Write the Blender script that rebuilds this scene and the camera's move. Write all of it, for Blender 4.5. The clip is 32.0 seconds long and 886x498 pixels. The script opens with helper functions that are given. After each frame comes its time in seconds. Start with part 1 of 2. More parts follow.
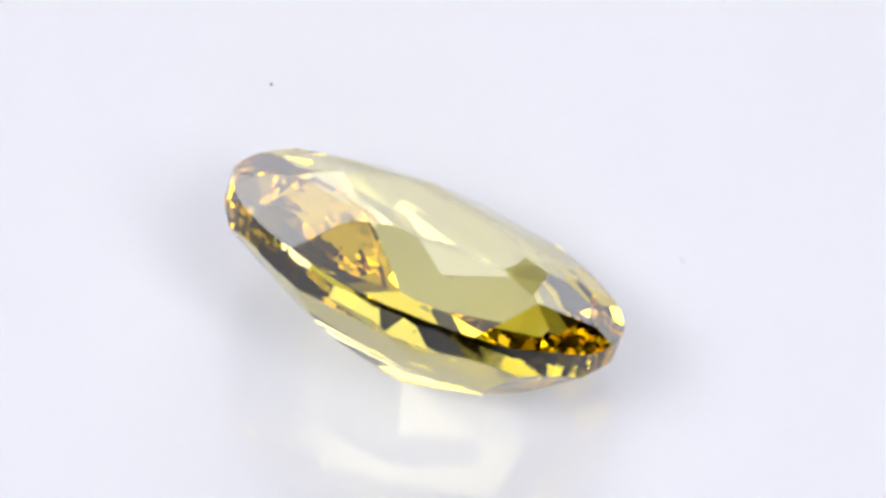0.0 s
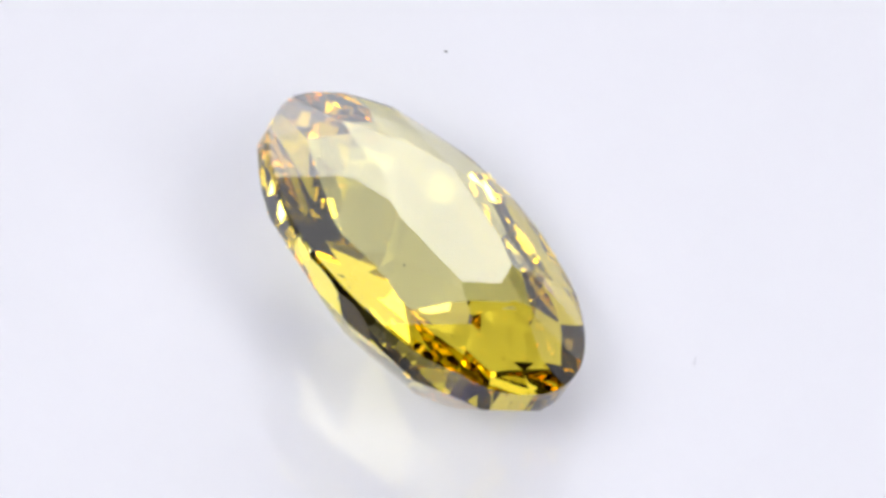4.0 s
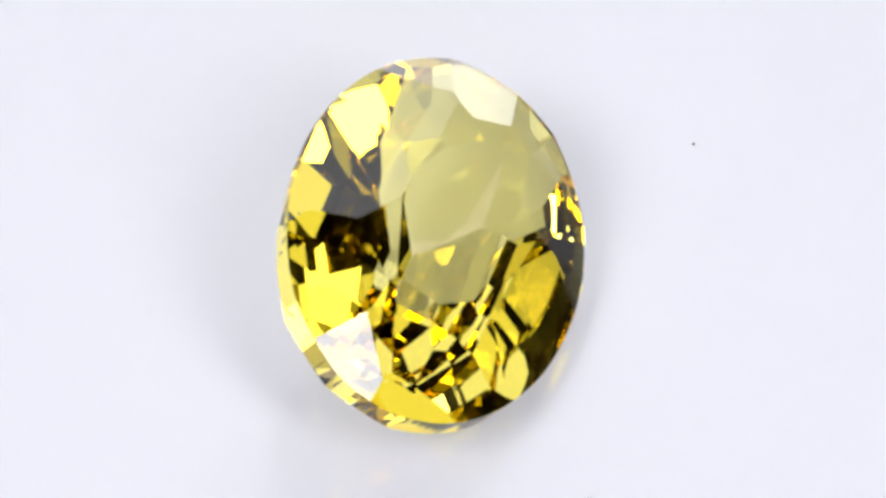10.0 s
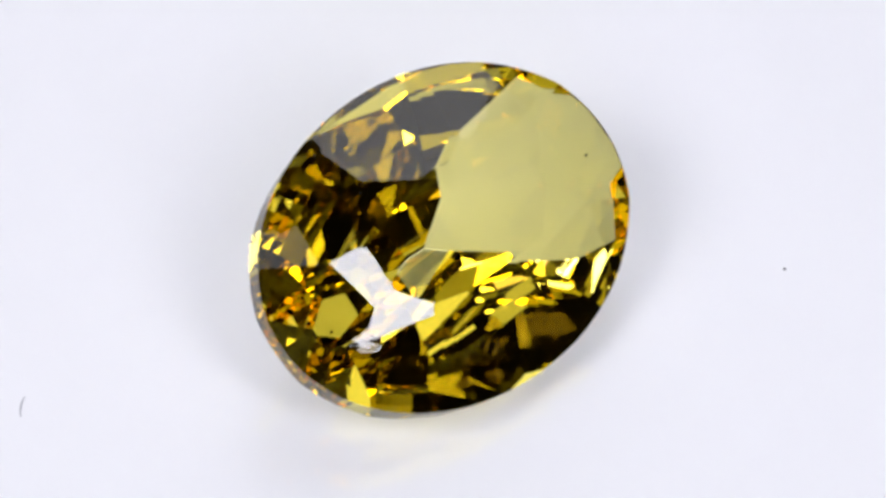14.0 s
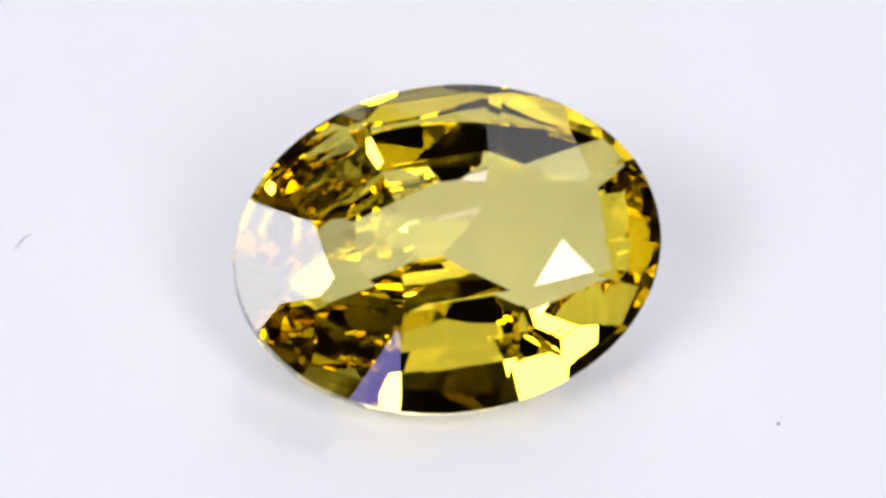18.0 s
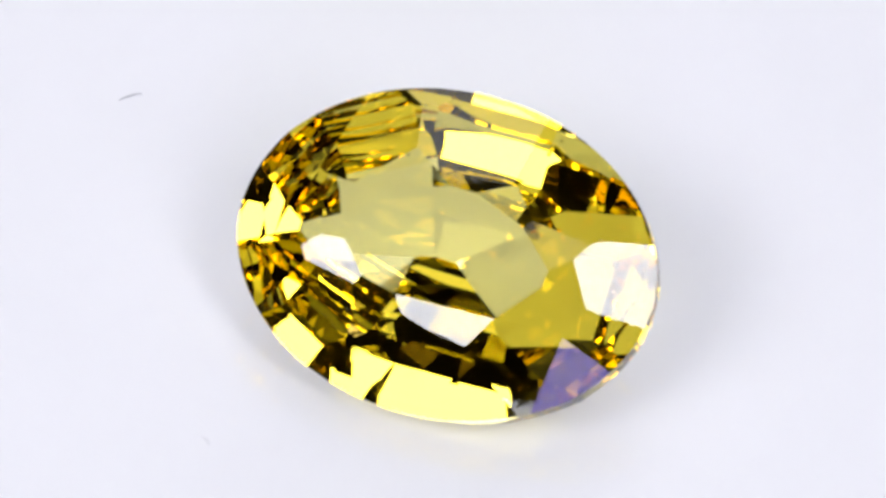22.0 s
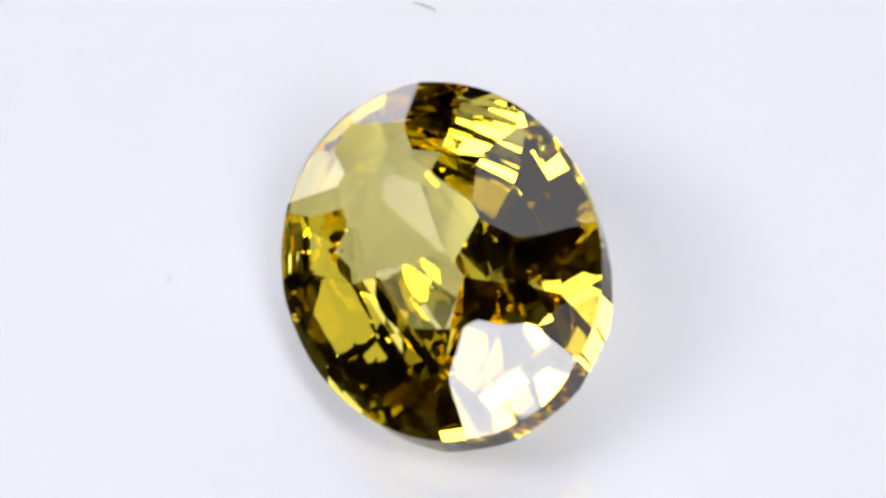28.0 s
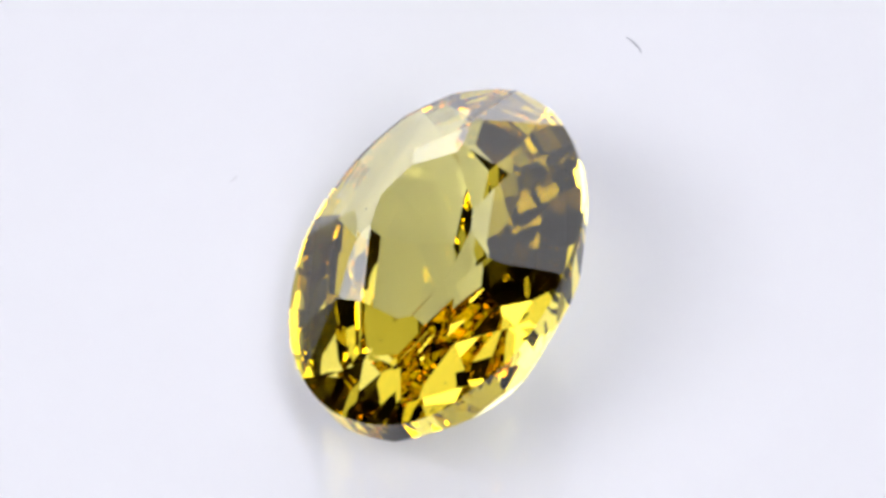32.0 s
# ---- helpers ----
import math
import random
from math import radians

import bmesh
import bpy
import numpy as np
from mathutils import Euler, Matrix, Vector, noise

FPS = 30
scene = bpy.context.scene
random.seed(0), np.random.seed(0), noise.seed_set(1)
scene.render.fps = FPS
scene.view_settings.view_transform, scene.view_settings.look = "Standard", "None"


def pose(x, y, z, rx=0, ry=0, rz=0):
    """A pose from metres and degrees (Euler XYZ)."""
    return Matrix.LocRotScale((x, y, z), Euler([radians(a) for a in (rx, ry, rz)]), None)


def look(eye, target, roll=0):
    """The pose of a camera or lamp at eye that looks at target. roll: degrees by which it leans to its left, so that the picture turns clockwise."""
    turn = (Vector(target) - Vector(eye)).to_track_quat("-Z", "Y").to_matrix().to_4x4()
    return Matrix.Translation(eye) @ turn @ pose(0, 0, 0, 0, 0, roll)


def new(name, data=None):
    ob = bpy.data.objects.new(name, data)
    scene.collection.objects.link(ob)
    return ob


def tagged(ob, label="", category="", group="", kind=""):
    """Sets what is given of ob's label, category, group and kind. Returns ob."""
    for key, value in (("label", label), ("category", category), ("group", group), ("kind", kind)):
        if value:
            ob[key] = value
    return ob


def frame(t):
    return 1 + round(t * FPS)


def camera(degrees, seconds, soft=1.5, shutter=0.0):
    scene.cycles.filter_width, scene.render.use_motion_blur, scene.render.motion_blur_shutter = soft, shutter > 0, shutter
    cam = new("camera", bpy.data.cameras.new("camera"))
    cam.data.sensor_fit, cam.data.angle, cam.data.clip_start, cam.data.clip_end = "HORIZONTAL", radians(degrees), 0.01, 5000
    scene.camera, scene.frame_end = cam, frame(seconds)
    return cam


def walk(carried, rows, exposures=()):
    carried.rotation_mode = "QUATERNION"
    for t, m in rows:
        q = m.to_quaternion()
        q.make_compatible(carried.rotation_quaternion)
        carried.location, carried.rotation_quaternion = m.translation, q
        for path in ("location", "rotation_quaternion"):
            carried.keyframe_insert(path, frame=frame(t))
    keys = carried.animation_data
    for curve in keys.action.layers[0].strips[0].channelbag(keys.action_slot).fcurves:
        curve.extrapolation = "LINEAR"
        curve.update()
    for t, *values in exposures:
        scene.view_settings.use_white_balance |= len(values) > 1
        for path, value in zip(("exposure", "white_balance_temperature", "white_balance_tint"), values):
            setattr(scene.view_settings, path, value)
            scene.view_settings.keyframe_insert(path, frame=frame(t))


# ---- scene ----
MM = 0.001
SECONDS = 32.0

# ---- camera: a long lens on a stand, looking down on the turntable; it sways by hundredths of a degree ----
cam = camera(7.0, SECONDS, soft=3.3)
EYE = pose(0, -107.6373 * MM, 132.6797 * MM, 0, 0, -0.1000) @ pose(0, 0, 0, 39.6453) @ pose(0, 0, 0, 0, 0, 3.0011)
SWAY = [(0, 7.6, 11.9), (3, -3.6, 2.8), (6, 3.6, -1.5), (9, -3.0, 3.1), (11, -0.1, -7.6), (13, 1.6, -10.8), (17, 4.4, 0.4), (20, -3.4, 5.9), (23, -2.2, 1.8), (25, -2.6, -0.2), (28, -2.0, 2.3), (30, -0.9, 0.9), (32, 0.3, -9.2)]    # seconds, thousandths of a degree sideways and up, over 4.47
walk(cam, [(t, EYE @ pose(0, 0, 0, y * 0.00447, x * 0.00447)) for t, x, y in SWAY])


def turn(t):
    """Degrees by which the turntable has turned, clockwise from above, since its middle position."""
    u = t - 19.5
    return 7.5917 * u + 0.0297 * (u / 10) ** 2


TURNING = []    # (thing, its pose on the turntable in the middle position)


def rides(ob, m):
    """The thing ob rides on the turntable at the pose m."""
    ob.matrix_basis = m
    TURNING.append((ob, m.copy()))
    return ob


def motions():
    """The turntable and all that lies on it turn at an even rate."""
    times = [i * 0.5 for i in range(int(SECONDS * 2) + 1)]
    for ob, m in TURNING:
        walk(ob, [(t, pose(0, 0, 0, 0, 0, -turn(t)) @ m) for t in times])


scene.cycles.max_bounces, scene.cycles.transmission_bounces, scene.cycles.glossy_bounces = 14, 14, 14     # light is long in the stone
scene.cycles.caustics_refractive = scene.cycles.caustics_reflective = True

# ---- light: soft panels behind the turntable, two lamps beside the lens, an added fill lamp under the plate, a dim room ----
world = bpy.data.worlds.new("room_air")
world.use_nodes = True
world.node_tree.nodes["Background"].inputs["Color"].default_value = (0.8, 0.85, 1.0, 1)
world.node_tree.nodes["Background"].inputs["Strength"].default_value = 0.006
scene.world = world


def area_lamp(name, az, el, far, width, depth, radiance, color):
    """A flat lamp that faces the stone from the direction az, el, in degrees."""
    a, e = radians(az), radians(el)
    data = bpy.data.lights.new(name, "AREA")
    data.shape, data.size, data.size_y, data.color = "RECTANGLE", width, depth, color
    data.energy = radiance * math.pi * width * depth
    ob = new(name, data)
    ob.matrix_basis = look((far * math.cos(e) * math.cos(a), far * math.cos(e) * math.sin(a), far * math.sin(e)), (0, 0, 0))
    return ob


VIOLET = (0.44, 0.37, 1.0)
COOL = (0.975, 0.965, 1.0)
area_lamp("back_panel_lamp", 84.4, 48.9, 0.35, 0.285, 0.288, 1.25, COOL)
area_lamp("low_back_lamp", 90.2, 11.3, 0.40, 0.525, 0.188, 3.80, COOL)        # a lit white screen round the back
area_lamp("low_back_lamp", 137.2, 2.5, 0.40, 0.136, 0.055, 3.59, COOL)
area_lamp("front_lamp", -84.0, 24.3, 0.32, 0.095, 0.106, 4.69, VIOLET)
area_lamp("lens_lamp", -83.6, 31.5, 0.35, 0.227, 0.006, 4.50, COOL)           # soft lamps round the lens
area_lamp("side_lamp", -46.8, 50.1, 0.35, 0.094, 0.194, 10.00, COOL)
area_lamp("side_lamp", -144.0, 45.2, 0.35, 0.201, 0.090, 9.50, COOL)
area_lamp("side_lamp", -139.5, 57.2, 0.35, 0.112, 0.056, 9.50, COOL)
# weak overhead fill, added to lift the light on stone and plate
area_lamp("top_fill_lamp", -88.0, 81.0, 0.36, 0.175, 0.130, 0.75, COOL)
plate_fill = area_lamp("plate_fill_lamp", 0, -90, 0.012, 0.09, 0.09, 6.9, (0.978, 0.970, 1.0))     # unseen fill, added under the translucent plate to brighten it


# ---- materials ----
def material(name):
    mat = bpy.data.materials.new(name)
    mat.use_nodes = True
    return mat, mat.node_tree.nodes, mat.node_tree.links, mat.node_tree.nodes["Principled BSDF"]


def paint(name, color, rough, spread=0.04, size=400.0, metal=0.0, bump=0.0, ior=1.5):
    """A surface with two scales of unevenness in its tone and gloss."""
    mat, nodes, links, shade = material(name)
    where = nodes.new("ShaderNodeTexCoord")
    fine = nodes.new("ShaderNodeTexNoise")
    fine.inputs["Scale"].default_value, fine.inputs["Detail"].default_value = size, 6
    wide = nodes.new("ShaderNodeTexNoise")
    wide.inputs["Scale"].default_value, wide.inputs["Detail"].default_value = size / 12, 3
    both = nodes.new("ShaderNodeMath")
    both.operation = "ADD"
    ramp = nodes.new("ShaderNodeMapRange")
    ramp.inputs["From Min"].default_value, ramp.inputs["From Max"].default_value = 0.6, 1.4
    ramp.inputs["To Min"].default_value, ramp.inputs["To Max"].default_value = 1 - spread, 1 + spread
    tone = nodes.new("ShaderNodeVectorMath")
    tone.operation = "SCALE"
    tone.inputs[0].default_value = color
    for n in (fine, wide):
        links.new(where.outputs["Object"], n.inputs["Vector"])
    links.new(fine.outputs["Fac"], both.inputs[0])
    links.new(wide.outputs["Fac"], both.inputs[1])
    links.new(both.outputs[0], ramp.inputs["Value"])
    links.new(ramp.outputs["Result"], tone.inputs["Scale"])
    links.new(tone.outputs["Vector"], shade.inputs["Base Color"])
    gloss = nodes.new("ShaderNodeMath")
    gloss.operation = "MULTIPLY"
    gloss.inputs[1].default_value = rough
    links.new(ramp.outputs["Result"], gloss.inputs[0])
    links.new(gloss.outputs[0], shade.inputs["Roughness"])
    shade.inputs["Metallic"].default_value, shade.inputs["IOR"].default_value = metal, ior
    if bump:
        relief = nodes.new("ShaderNodeBump")
        relief.inputs["Strength"].default_value, relief.inputs["Distance"].default_value = bump, 0.0001
        links.new(fine.outputs["Fac"], relief.inputs["Height"])
        links.new(relief.outputs["Normal"], shade.inputs["Normal"])
    return mat


ACRYLIC = paint("white_acrylic", (0.80, 0.81, 0.85), 0.07, 0.012, 160.0, ior=1.49)


def milky(mat, color, share, rough, ior):
    """Turns a paint into a polished milky sheet: a share of the light goes through, and the polish reflects."""
    nodes, links = mat.node_tree.nodes, mat.node_tree.links
    nodes["Principled BSDF"].inputs["Specular IOR Level"].default_value = 0.0
    milk, both = nodes.new("ShaderNodeBsdfTranslucent"), nodes.new("ShaderNodeMixShader")
    milk.inputs["Color"].default_value, both.inputs["Fac"].default_value = (*color, 1), share
    links.new(nodes["Principled BSDF"].outputs[0], both.inputs[1])
    links.new(milk.outputs[0], both.inputs[2])
    gloss, top, edge = nodes.new("ShaderNodeBsdfGlossy"), nodes.new("ShaderNodeMixShader"), nodes.new("ShaderNodeFresnel")
    gloss.inputs["Roughness"].default_value, edge.inputs["IOR"].default_value = rough, ior
    links.new(edge.outputs[0], top.inputs["Fac"])
    links.new(both.outputs[0], top.inputs[1])
    links.new(gloss.outputs[0], top.inputs[2])
    links.new(top.outputs[0], nodes["Material Output"].inputs["Surface"])


milky(ACRYLIC, (0.85, 0.855, 0.88), 0.30, 0.012, 1.6)
FABRIC = paint("white_fabric", (0.80, 0.80, 0.82), 0.85, 0.03, 900.0, bump=0.2)
BROWN_WALL = paint("brown_wall_paint", (0.030, 0.018, 0.010), 0.8, 0.08, 6.0)
DARK_TABLE = paint("dark_grey_laminate", (0.06, 0.058, 0.06), 0.6, 0.1, 60.0)
PALE_DUST = paint("pale_dust", (0.55, 0.55, 0.58), 0.9, 0.1, 9000.0)
LINT = paint("grey_lint", (0.42, 0.43, 0.47), 0.9, 0.2, 9000.0)
DUST = paint("dark_dust", (0.05, 0.05, 0.06), 0.9, 0.2, 9000.0)


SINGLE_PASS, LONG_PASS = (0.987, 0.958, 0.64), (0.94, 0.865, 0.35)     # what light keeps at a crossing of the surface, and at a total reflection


def sapphire():
    mat, nodes, links, shade = material("yellow_sapphire")
    nodes.remove(shade)
    body, inner = nodes.new("ShaderNodeBsdfRefraction"), nodes.new("ShaderNodeBsdfGlossy")
    body.inputs["Color"].default_value, body.inputs["Roughness"].default_value, body.inputs["IOR"].default_value = (*SINGLE_PASS, 1), 0.0, 1.77
    inner.inputs["Roughness"].default_value = 0.0
    edge, glass = nodes.new("ShaderNodeFresnel"), nodes.new("ShaderNodeMixShader")
    edge.inputs["IOR"].default_value = 1.77
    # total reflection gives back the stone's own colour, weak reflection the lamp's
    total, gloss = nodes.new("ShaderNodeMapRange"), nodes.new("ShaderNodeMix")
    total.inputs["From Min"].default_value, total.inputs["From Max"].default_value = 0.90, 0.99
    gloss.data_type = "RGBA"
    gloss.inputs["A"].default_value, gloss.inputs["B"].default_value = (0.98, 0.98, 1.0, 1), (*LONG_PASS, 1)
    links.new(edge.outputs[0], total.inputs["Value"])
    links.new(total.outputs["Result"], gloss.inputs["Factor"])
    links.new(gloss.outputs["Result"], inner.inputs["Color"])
    links.new(edge.outputs[0], glass.inputs["Fac"])
    links.new(body.outputs[0], glass.inputs[1])
    links.new(inner.outputs[0], glass.inputs[2])
    # the faint waves of hand polishing
    where, wave, relief = nodes.new("ShaderNodeTexCoord"), nodes.new("ShaderNodeTexNoise"), nodes.new("ShaderNodeBump")
    wave.inputs["Scale"].default_value, wave.inputs["Detail"].default_value = 2200.0, 4.0
    relief.inputs["Strength"].default_value, relief.inputs["Distance"].default_value = 1.0, 0.0000004
    links.new(where.outputs["Object"], wave.inputs["Vector"])
    links.new(wave.outputs["Fac"], relief.inputs["Height"])
    for n in (body, inner, edge):
        links.new(relief.outputs["Normal"], n.inputs["Normal"])
    links.new(glass.outputs[0], nodes["Material Output"].inputs["Surface"])
    return mat


SAPPHIRE = sapphire()


# ---- mesh helpers ----
def mesh_object(name, bm, mat, parent=None, label=""):
    data = bpy.data.meshes.new(name)
    bm.normal_update()
    bm.to_mesh(data)
    bm.free()
    data.materials.append(mat)
    ob = new(name, data)
    ob.parent = parent
    return tagged(ob, label) if label else ob


def part(name, bm, mat, parent, label=""):
    return mesh_object(name, bm, mat, parent, label)


def box_mesh(x0, x1, y0, y1, z0, z1):
    bm = bmesh.new()
    bmesh.ops.create_cube(bm, size=1.0)
    for v in bm.verts:
        v.co = ((x0 + x1) / 2 + v.co.x * (x1 - x0), (y0 + y1) / 2 + v.co.y * (y1 - y0), (z0 + z1) / 2 + v.co.z * (z1 - z0))
    return bm


def lathe_mesh(profile, steps):
    """Turns a profile of (radius, height) about the z axis."""
    bm = bmesh.new()
    rings = []
    for r, z in profile:
        if r < 1e-9:
            rings.append([bm.verts.new((0, 0, z))] * steps)
        else:
            rings.append([bm.verts.new((r * math.cos(a), r * math.sin(a), z)) for a in (math.tau * i / steps for i in range(steps))])
    for lo, hi in zip(rings, rings[1:]):
        for i in range(steps):
            j = (i + 1) % steps
            loop = []
            for v in (lo[i], lo[j], hi[j], hi[i]):
                if v not in loop:
                    loop.append(v)
            if len(loop) > 2:
                bm.faces.new(loop)
    bmesh.ops.recalc_face_normals(bm, faces=bm.faces)
    return bm


# ---- the dim room and the white tabletop ----
def setting(name, bm, mat, label, category):
    return tagged(mesh_object(name, bm, mat), label, category, kind="structure")


def build_room():
    setting("floor", box_mesh(-0.9, 0.9, -0.9, 0.9, -0.83, -0.80), BROWN_WALL, "dim brown plain floor of the dim room", "floor")
    setting("ceiling", box_mesh(-0.9, 0.9, -0.9, 0.9, 0.90, 0.93), BROWN_WALL, "dim brown plain ceiling of the dim room", "ceiling")
    setting("wall_north", box_mesh(-0.9, 0.9, 0.9, 1.0, -0.80, 0.90), BROWN_WALL, "dim brown plain wall of the dim room", "wall")
    setting("wall_south", box_mesh(-0.9, 0.9, -1.0, -0.9, -0.80, 0.90), BROWN_WALL, "dim brown plain wall of the dim room", "wall")
    setting("wall_west", box_mesh(-1.0, -0.9, -0.9, 0.9, -0.80, 0.90), BROWN_WALL, "dim brown plain wall of the dim room", "wall")
    setting("wall_east", box_mesh(0.9, 1.0, -0.9, 0.9, -0.80, 0.90), BROWN_WALL, "dim brown plain wall of the dim room", "wall")
    setting("tabletop", box_mesh(-0.6, 0.6, -0.5, 0.5, -0.040, -0.020), DARK_TABLE, "plain dark grey tabletop under the turntable", "tabletop")


build_room()


# ---- the turntable ----
def build_turntable():
    profile = [(0, -0.004), (0.0690, -0.004), (0.0698, -0.0037), (0.070, -0.0032), (0.070, -0.0008), (0.0698, -0.0003), (0.0690, 0.0), (0, 0.0)]
    table = mesh_object("turntable", lathe_mesh(profile, 128), ACRYLIC)
    part("support_ring", lathe_mesh([(0.058, -0.0195), (0.064, -0.0195), (0.064, -0.0045), (0.058, -0.0045), (0.058, -0.0195)], 64), FABRIC, table)
    return tagged(table, "glossy white acrylic turntable plate, slightly lavender", "turntable")


turntable = rides(build_turntable(), pose(0, 0, 0))

# ---- the sapphire: an oval mixed cut, table up, lying over on its pavilion ----
LONG, WIDE = 5.026, 3.858           # half axes of the girdle, in millimetres
CROWN, GIRDLE = 0.867, 0.08         # crown height over the girdle plane, half the girdle's thickness
LIFT = 2.728                        # height of the girdle's centre over the plate
LEAN = pose(0, 0, 0, 0, 0, -89.833) @ pose(0, 0, 0, 0, 30.755) @ pose(0, 0, 0, 0, 0, 92.529)
CENTRE = (0.303, 0.049, LIFT)

TABLE = [(2.57, -0.06), (1.97, 0.93), (0.27, 1.45), (-1.94, 1.05), (-2.48, 0.20), (-1.95, -0.98), (-0.20, -1.51), (2.02, -1.10)]     # its corners
STAR = 0.286                           # how far down the crown the stars reach
# how far each crown facet is out of true, in hundredths
MAIN_TILTS = [(-1.73, -3.74), (-1.93, 0.74), (-0.64, 2.54), (-1.33, 0.75), (2.00, -1.82), (-0.61, -1.62), (-2.81, 0.11), (1.56, 0.13)]
STAR_TILTS = [(-1.20, 5.43), (0.81, -2.33), (-2.72, -0.55), (-2.65, -9.73), (0.97, -6.49), (1.65, -0.11), (-3.55, 0.75), (-2.43, -3.77)]
RIM_TILTS = [(-3.28, -10.35), (-0.01, 1.63), (0.90, -0.64), (-0.35, -0.45), (-1.26, 1.09), (0.54, 6.13), (-0.78, 0.19), (-0.26, -2.33), (-6.85, 0.79), (-1.03, 2.54), (-0.05, 0.65), (3.66, -0.38), (0.12, 0.62), (0.02, 1.10), (1.15, -0.63), (-0.79, 2.47)]
# the pavilion: the heights of its steps; for each of its eight sides, from the end onwards, the share of the oval
# at each step, and how deep its lowest facet would meet the axis
STEPS = (-0.517, -0.963, -1.512, -2.058)
SIDES = [
    ((0.9997, 0.9106, 0.6901, 0.5165), -3.496),
    ((0.9944, 0.9406, 0.7589, 0.5478), -3.897),
    ((0.9572, 0.8737, 0.7007, 0.4827), -3.505),
    ((0.9961, 0.8710, 0.7026, 0.5149), -3.398),
    ((0.9985, 0.9059, 0.7890, 0.6753), -3.520),
    ((0.9973, 0.8818, 0.7312, 0.5257), -3.568),
    ((0.9937, 0.8373, 0.6585, 0.4485), -3.678),
    ((0.9987, 0.8807, 0.7399, 0.5541), -3.665),
]
SPLIT = 0.0023                       # how far the middle of a step stands out
HALVES = 0.095                        # the step of the small facets below the girdle


def reach(az):
    """How far the oval reaches in the direction az."""
    return math.hypot(LONG * math.cos(az), WIDE * math.sin(az))


def sapphire_planes():
    """Every facet as (normal, distance from the centre, kind), in millimetres."""
    planes = [(Vector((0, 0, 1)), CROWN, "table_facet")]
    quarter = math.atan2(1.60, 0.85)            # direction of the slanting pavilion rows
    edges = sorted(az + turned for az in (0.0, quarter, math.pi / 2, math.pi - quarter) for turned in (0.0, math.pi))

    def facet(az, r0, z0, r1, z1, kind):
        """The plane in the direction az that passes through (r0, z0) and (r1, z1)."""
        up, out = r0 - r1, z1 - z0
        n = Vector((math.cos(az) * out, math.sin(az) * out, up)).normalized()
        if n.x * math.cos(az) + n.y * math.sin(az) < 0:
            n = -n
        flat = n.x * math.cos(az) + n.y * math.sin(az)
        planes.append((n, flat * r0 + n.z * z0, kind))

    # the girdle
    for i in range(96):
        az = math.tau * (i + 0.5) / 96
        planes.append((Vector((math.cos(az), math.sin(az), 0)), reach(az), "girdle"))
    # the crown: a table with eight corners, a main facet from each corner to the girdle, a star on each
    # table edge and two small facets below each star
    corners = [Vector((x, y, CROWN)) for x, y in TABLE]
    feet = []                                   # where each main facet meets the girdle

    def tilt(p, lean):
        """Tilts the newest facet about the point p, as the hand left it."""
        n = (planes[-1][0] + Vector((lean[0], lean[1], 0)) * 0.01).normalized()
        planes[-1] = (n, n.dot(p), planes[-1][2])

    def through_points(a, b, c, kind):
        """The plane through three points, facing up."""
        n = (b - a).cross(c - a).normalized()
        n = -n if n.z < 0 else n
        planes.append((n, n.dot(a), kind))

    def rim(az, z=GIRDLE):
        """The point of the girdle seen from the centre in the direction az."""
        r = 1 / math.hypot(math.cos(az) / LONG, math.sin(az) / WIDE)
        return Vector((r * math.cos(az), r * math.sin(az), z))

    mains = []
    for k, p in enumerate(corners):
        before, after = corners[k - 1], corners[(k + 1) % 8]
        out = Vector(((after - before).y, -(after - before).x, 0)).normalized()
        flat = math.atan2(out.y, out.x)
        r1 = out.x * p.x + out.y * p.y
        facet(flat, reach(flat), GIRDLE, r1, CROWN, "main_facet")
        tilt(p, MAIN_TILTS[k])
        mains.append(planes[-1])
        feet.append(Vector((LONG ** 2 * out.x, WIDE ** 2 * out.y, 0)) / reach(flat) + Vector((0, 0, GIRDLE)))
    for k, p in enumerate(corners):
        q = corners[(k + 1) % 8]
        (n0, d0, _), (n1, d1, _) = mains[k], mains[(k + 1) % 8]
        # the star's tip, where it meets both mains
        m = Matrix((n0, n1, (0, 0, 1))).inverted() @ Vector((d0, d1, CROWN - (CROWN - GIRDLE) * STAR))
        through_points(p, q, m, "star_facet")
        tilt((p + q) / 2, STAR_TILTS[k])
        half = math.atan2((feet[k] + feet[(k + 1) % 8]).y, (feet[k] + feet[(k + 1) % 8]).x)
        for i, foot in enumerate((feet[k], feet[(k + 1) % 8])):
            through_points(m, foot, rim(half), "rim_facet")
            tilt((rim(half) + foot) / 2, RIM_TILTS[2 * k + i])

    # the pavilion: steps below the girdle on eight sides, ending in a keel
    for k, az in enumerate(edges):
        shares, deep = SIDES[k]
        rows = [(share * reach(az), z) for share, z in zip(shares, STEPS)]
        for (r0, z0), (r1, z1) in zip(rows, rows[1:]):
            cut = []                                                 # each step is cut in two, a few degrees apart
            for f in (0.0, 0.5, 1.0):
                out = 4 * f * (1 - f) * SPLIT
                cut.append((r0 + (r1 - r0) * f + out, z0 + (z1 - z0) * f - out))
            for hi, lo in zip(cut, cut[1:]):
                facet(az, *hi, *lo, "step_facet")
        facet(az, *rows[-1], 0.0, deep, "keel_facet")
        nxt = edges[(k + 1) % 8] + (math.tau if k == 7 else 0)
        beside = SIDES[(k + 1) % 8][0]
        mid = (az + nxt) / 2
        between = [(a + b) / 2 * reach(mid) for a, b in zip(shares, beside)]
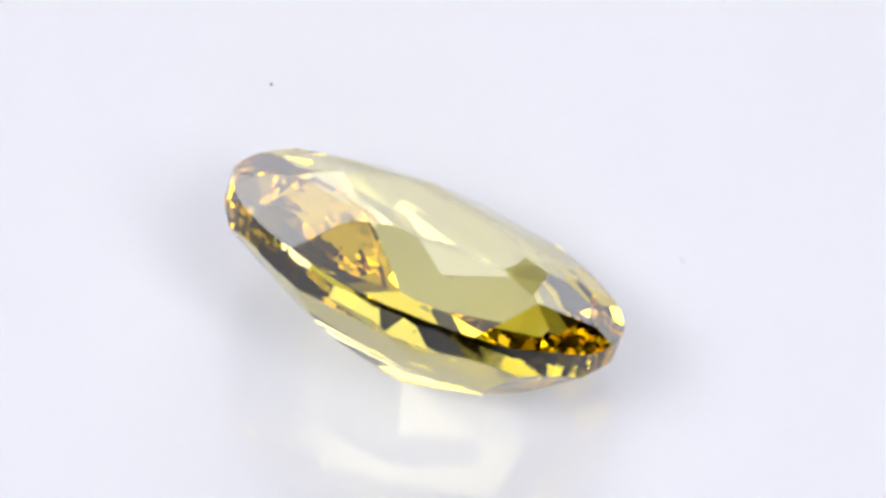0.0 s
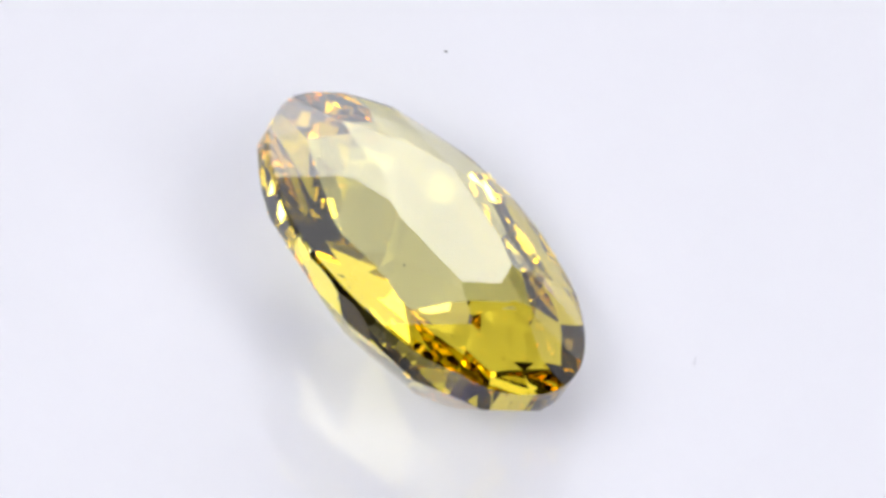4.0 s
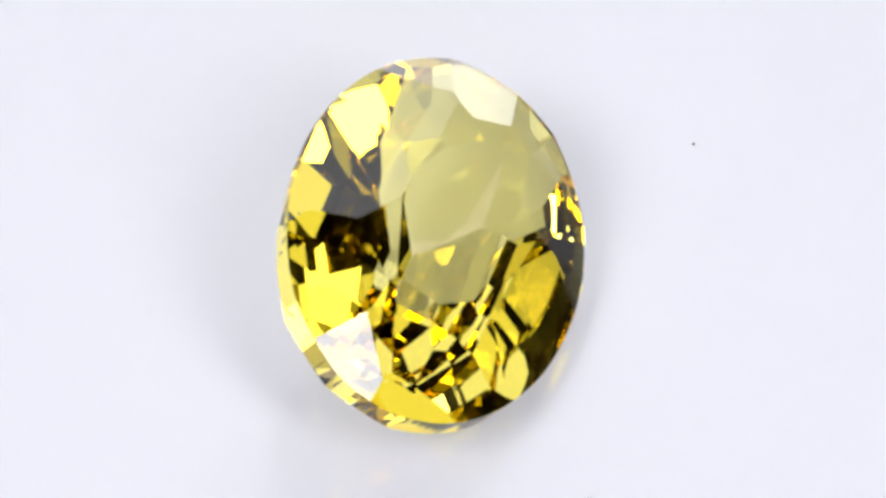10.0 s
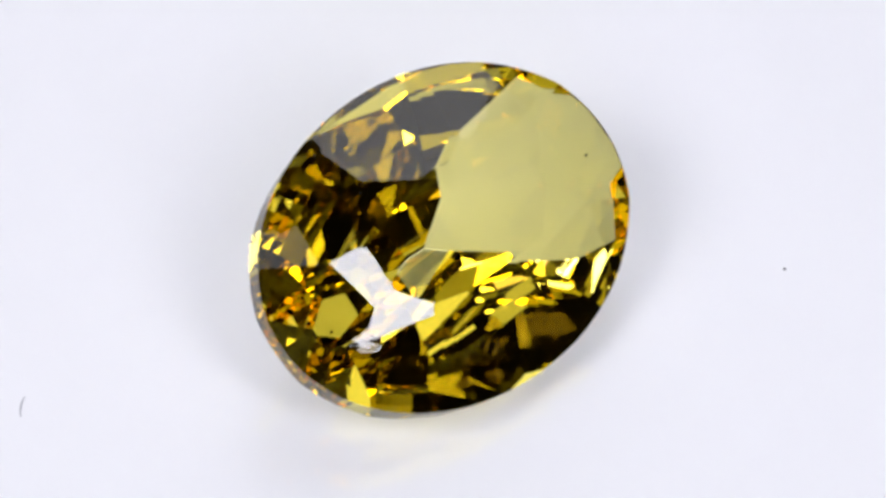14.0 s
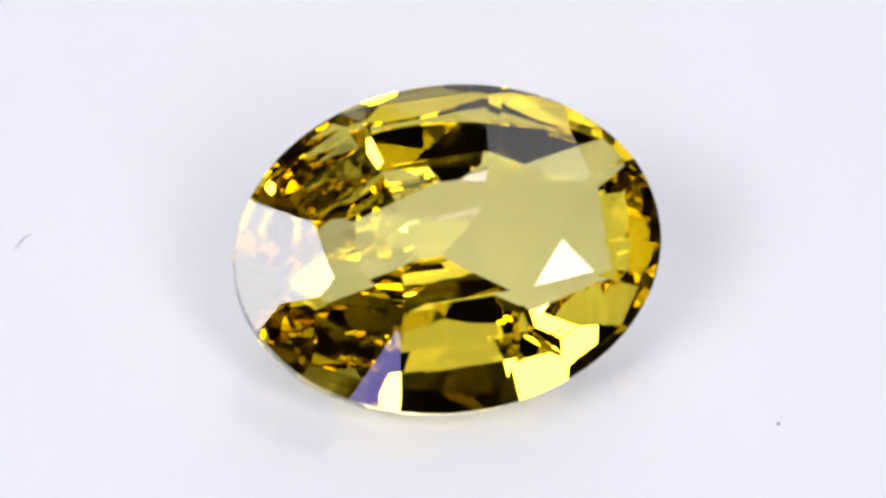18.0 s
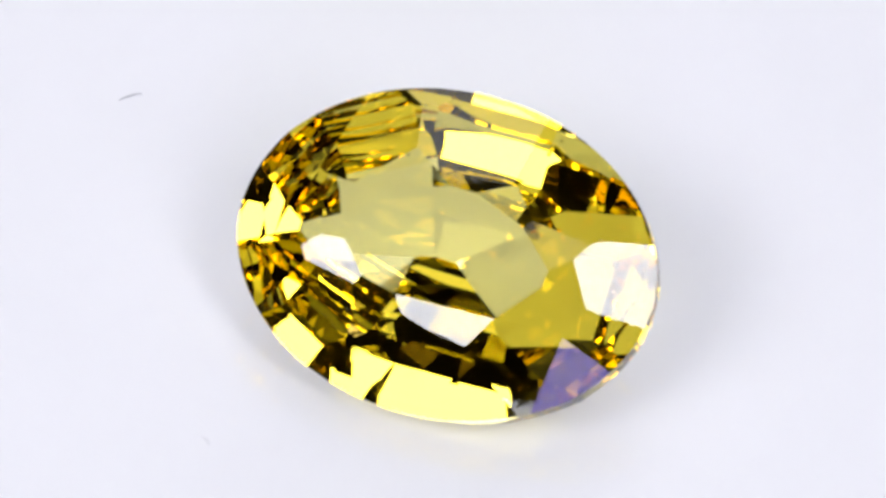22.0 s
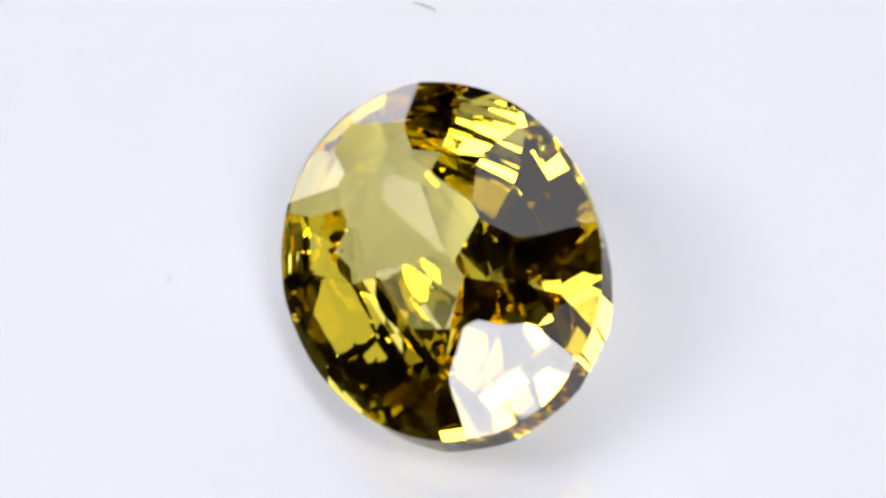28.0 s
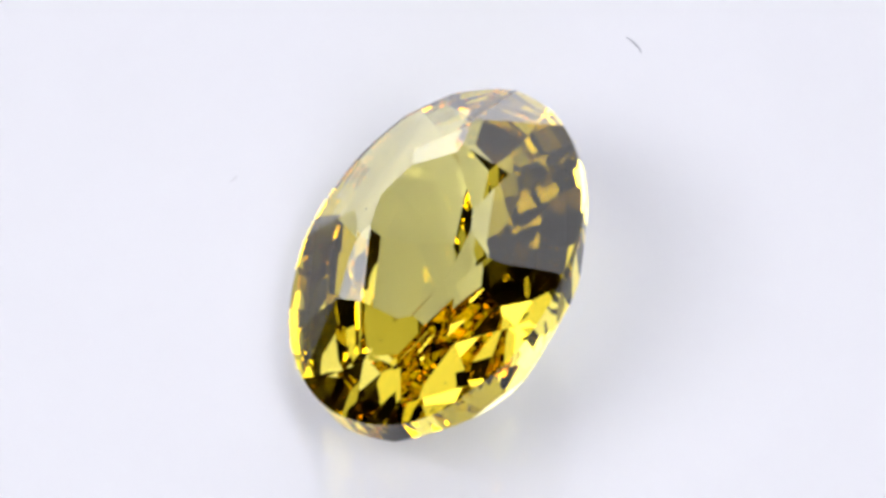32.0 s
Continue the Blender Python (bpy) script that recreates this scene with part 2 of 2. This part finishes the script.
        for i in (0, 1):
            facet(mid, between[i] + 0.049, STEPS[i], between[i + 1] + 0.035, STEPS[i + 1], "corner_facet")
        for f in (0.0, 0.33, 0.67):
            a = az + (nxt - az) * f
            share = shares[0] * (1 - f) + beside[0] * f
            facet(a, reach(a), -GIRDLE, share * reach(a), STEPS[0] + (HALVES if f else 0.0), "lower_rim_facet")
    # the facet on which the stone lies, flush with the plate
    down = LEAN.to_3x3().inverted() @ Vector((0, 0, -1))
    planes.append((down, LIFT, "base_facet"))
    return planes


def cut_stone(planes):
    bm = bmesh.new()
    bmesh.ops.create_cube(bm, size=16.0)
    for n, d, _ in planes:
        out = bmesh.ops.bisect_plane(bm, geom=bm.verts[:] + bm.edges[:] + bm.faces[:], dist=1e-5, plane_co=n * d, plane_no=n, clear_outer=True)
        rim = [e for e in out["geom_cut"] if isinstance(e, bmesh.types.BMEdge) and e.is_boundary]
        if len(rim) > 2:
            bmesh.ops.edgeloop_fill(bm, edges=rim)
    bmesh.ops.remove_doubles(bm, verts=bm.verts, dist=0.004)
    bmesh.ops.recalc_face_normals(bm, faces=bm.faces)
    for v in bm.verts:
        v.co *= MM
    return bm


def face_mesh(faces):
    """A mesh of its own of some faces of the stone."""
    bm, made = bmesh.new(), {}
    for f in faces:
        for v in f.verts:
            if v not in made:
                made[v] = bm.verts.new(v.co)
        bm.faces.new([made[v] for v in f.verts])
    return bm


def build_sapphire():
    stone = tagged(new("sapphire"), "faceted oval yellow sapphire lying tilted on the white plate", "gemstone")
    planes = sapphire_planes()
    bm = cut_stone(planes)
    bm.normal_update()
    girdle = []
    for f in bm.faces:
        kind = max(planes, key=lambda p: p[0].dot(f.normal))[2]
        if kind == "girdle":
            girdle.append(f)
        else:
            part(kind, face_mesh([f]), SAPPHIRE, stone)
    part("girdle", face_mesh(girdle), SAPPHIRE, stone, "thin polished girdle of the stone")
    bm.free()
    rnd = random.Random(5)
    for x, y, z, r in ((-1.41, 1.93, 0.50, 0.03), (-1.5, 3.2, -0.35, 0.035), (4.1, -0.3, -0.40, 0.045), (3.9, 0.6, -0.45, 0.03), (-1.8, -1.7, -0.5, 0.04)):
        bm = bmesh.new()
        bmesh.ops.create_icosphere(bm, subdivisions=1, radius=r * MM)
        for v in bm.verts:
            v.co = v.co * rnd.uniform(0.6, 1.3) + Vector((x, y, z)) * MM
        part("inclusion", bm, DUST, stone, "tiny dark inclusion")
    return stone


sapphire_stone = rides(build_sapphire(), Matrix.Translation(Vector(CENTRE) * MM + Vector((0, 0, 0.000004))) @ LEAN)


# ---- dust and lint on the plate ----
def on_plate(radius, degrees):
    return radius * math.cos(radians(degrees)), radius * math.sin(radians(degrees))


def build_fibre():
    pts = [Vector((0.60 * i / 10 - 0.30, 0.07 * math.sin(i / 10 * 2.6) - 0.03, 0.03 + 0.008 * math.sin(i))) for i in range(11)]
    bm = bmesh.new()
    rings = []
    for i, p in enumerate(pts):
        r = 0.022 * (1 - 0.45 * abs(i / 5 - 1))
        rings.append([bm.verts.new((p + Vector((0, math.cos(a) * r, math.sin(a) * r))) * MM) for a in (math.tau * k / 8 for k in range(8))])
    for lo, hi in zip(rings, rings[1:]):
        for k in range(8):
            bm.faces.new((lo[k], lo[(k + 1) % 8], hi[(k + 1) % 8], hi[k]))
    bm.faces.new(rings[0][::-1])
    bm.faces.new(rings[-1])
    bmesh.ops.recalc_face_normals(bm, faces=bm.faces)
    return tagged(mesh_object("lint_fibre", bm, LINT), "short curved grey lint fibre on the white plate", "fibre")


def build_speck(size, seed):
    rnd = random.Random(seed)
    bm = bmesh.new()
    bmesh.ops.create_icosphere(bm, subdivisions=2, radius=size * MM)
    for v in bm.verts:
        v.co *= rnd.uniform(0.75, 1.2)
        v.co.z = max(v.co.z, -size * 0.4 * MM) * 0.7
    return tagged(mesh_object("dust_speck", bm, DUST), "tiny dark dust speck on the white plate", "dust")


def build_smear():
    """A faint mark of loose pale grains."""
    rnd = random.Random(8)
    bm = bmesh.new()
    for i in range(46):
        u = rnd.gauss(0, 0.4)
        x, y, r = 0.24 * u, 0.10 * u * u - 0.03 + rnd.gauss(0, 0.035), rnd.uniform(0.004, 0.010)
        grain = bmesh.ops.create_icosphere(bm, subdivisions=1, radius=r * MM)["verts"]
        for v in grain:
            v.co += Vector((x, y, r * 0.6)) * MM
    return tagged(mesh_object("dust_smear", bm, PALE_DUST), "faint grey smear of fine dust on the white plate", "dust")


fx, fy = on_plate(10.001, 157.553)
rides(build_fibre(), pose(fx * MM, fy * MM, 0, 0, 0, 40))
sx, sy = on_plate(8.548, -27.917)
rides(build_speck(0.036, 3), pose(sx * MM, sy * MM, 0.00001))
mx, my = on_plate(6.32, 235.6)
rides(build_smear(), pose(mx * MM, my * MM, 0, 0, 0, 150))

motions()
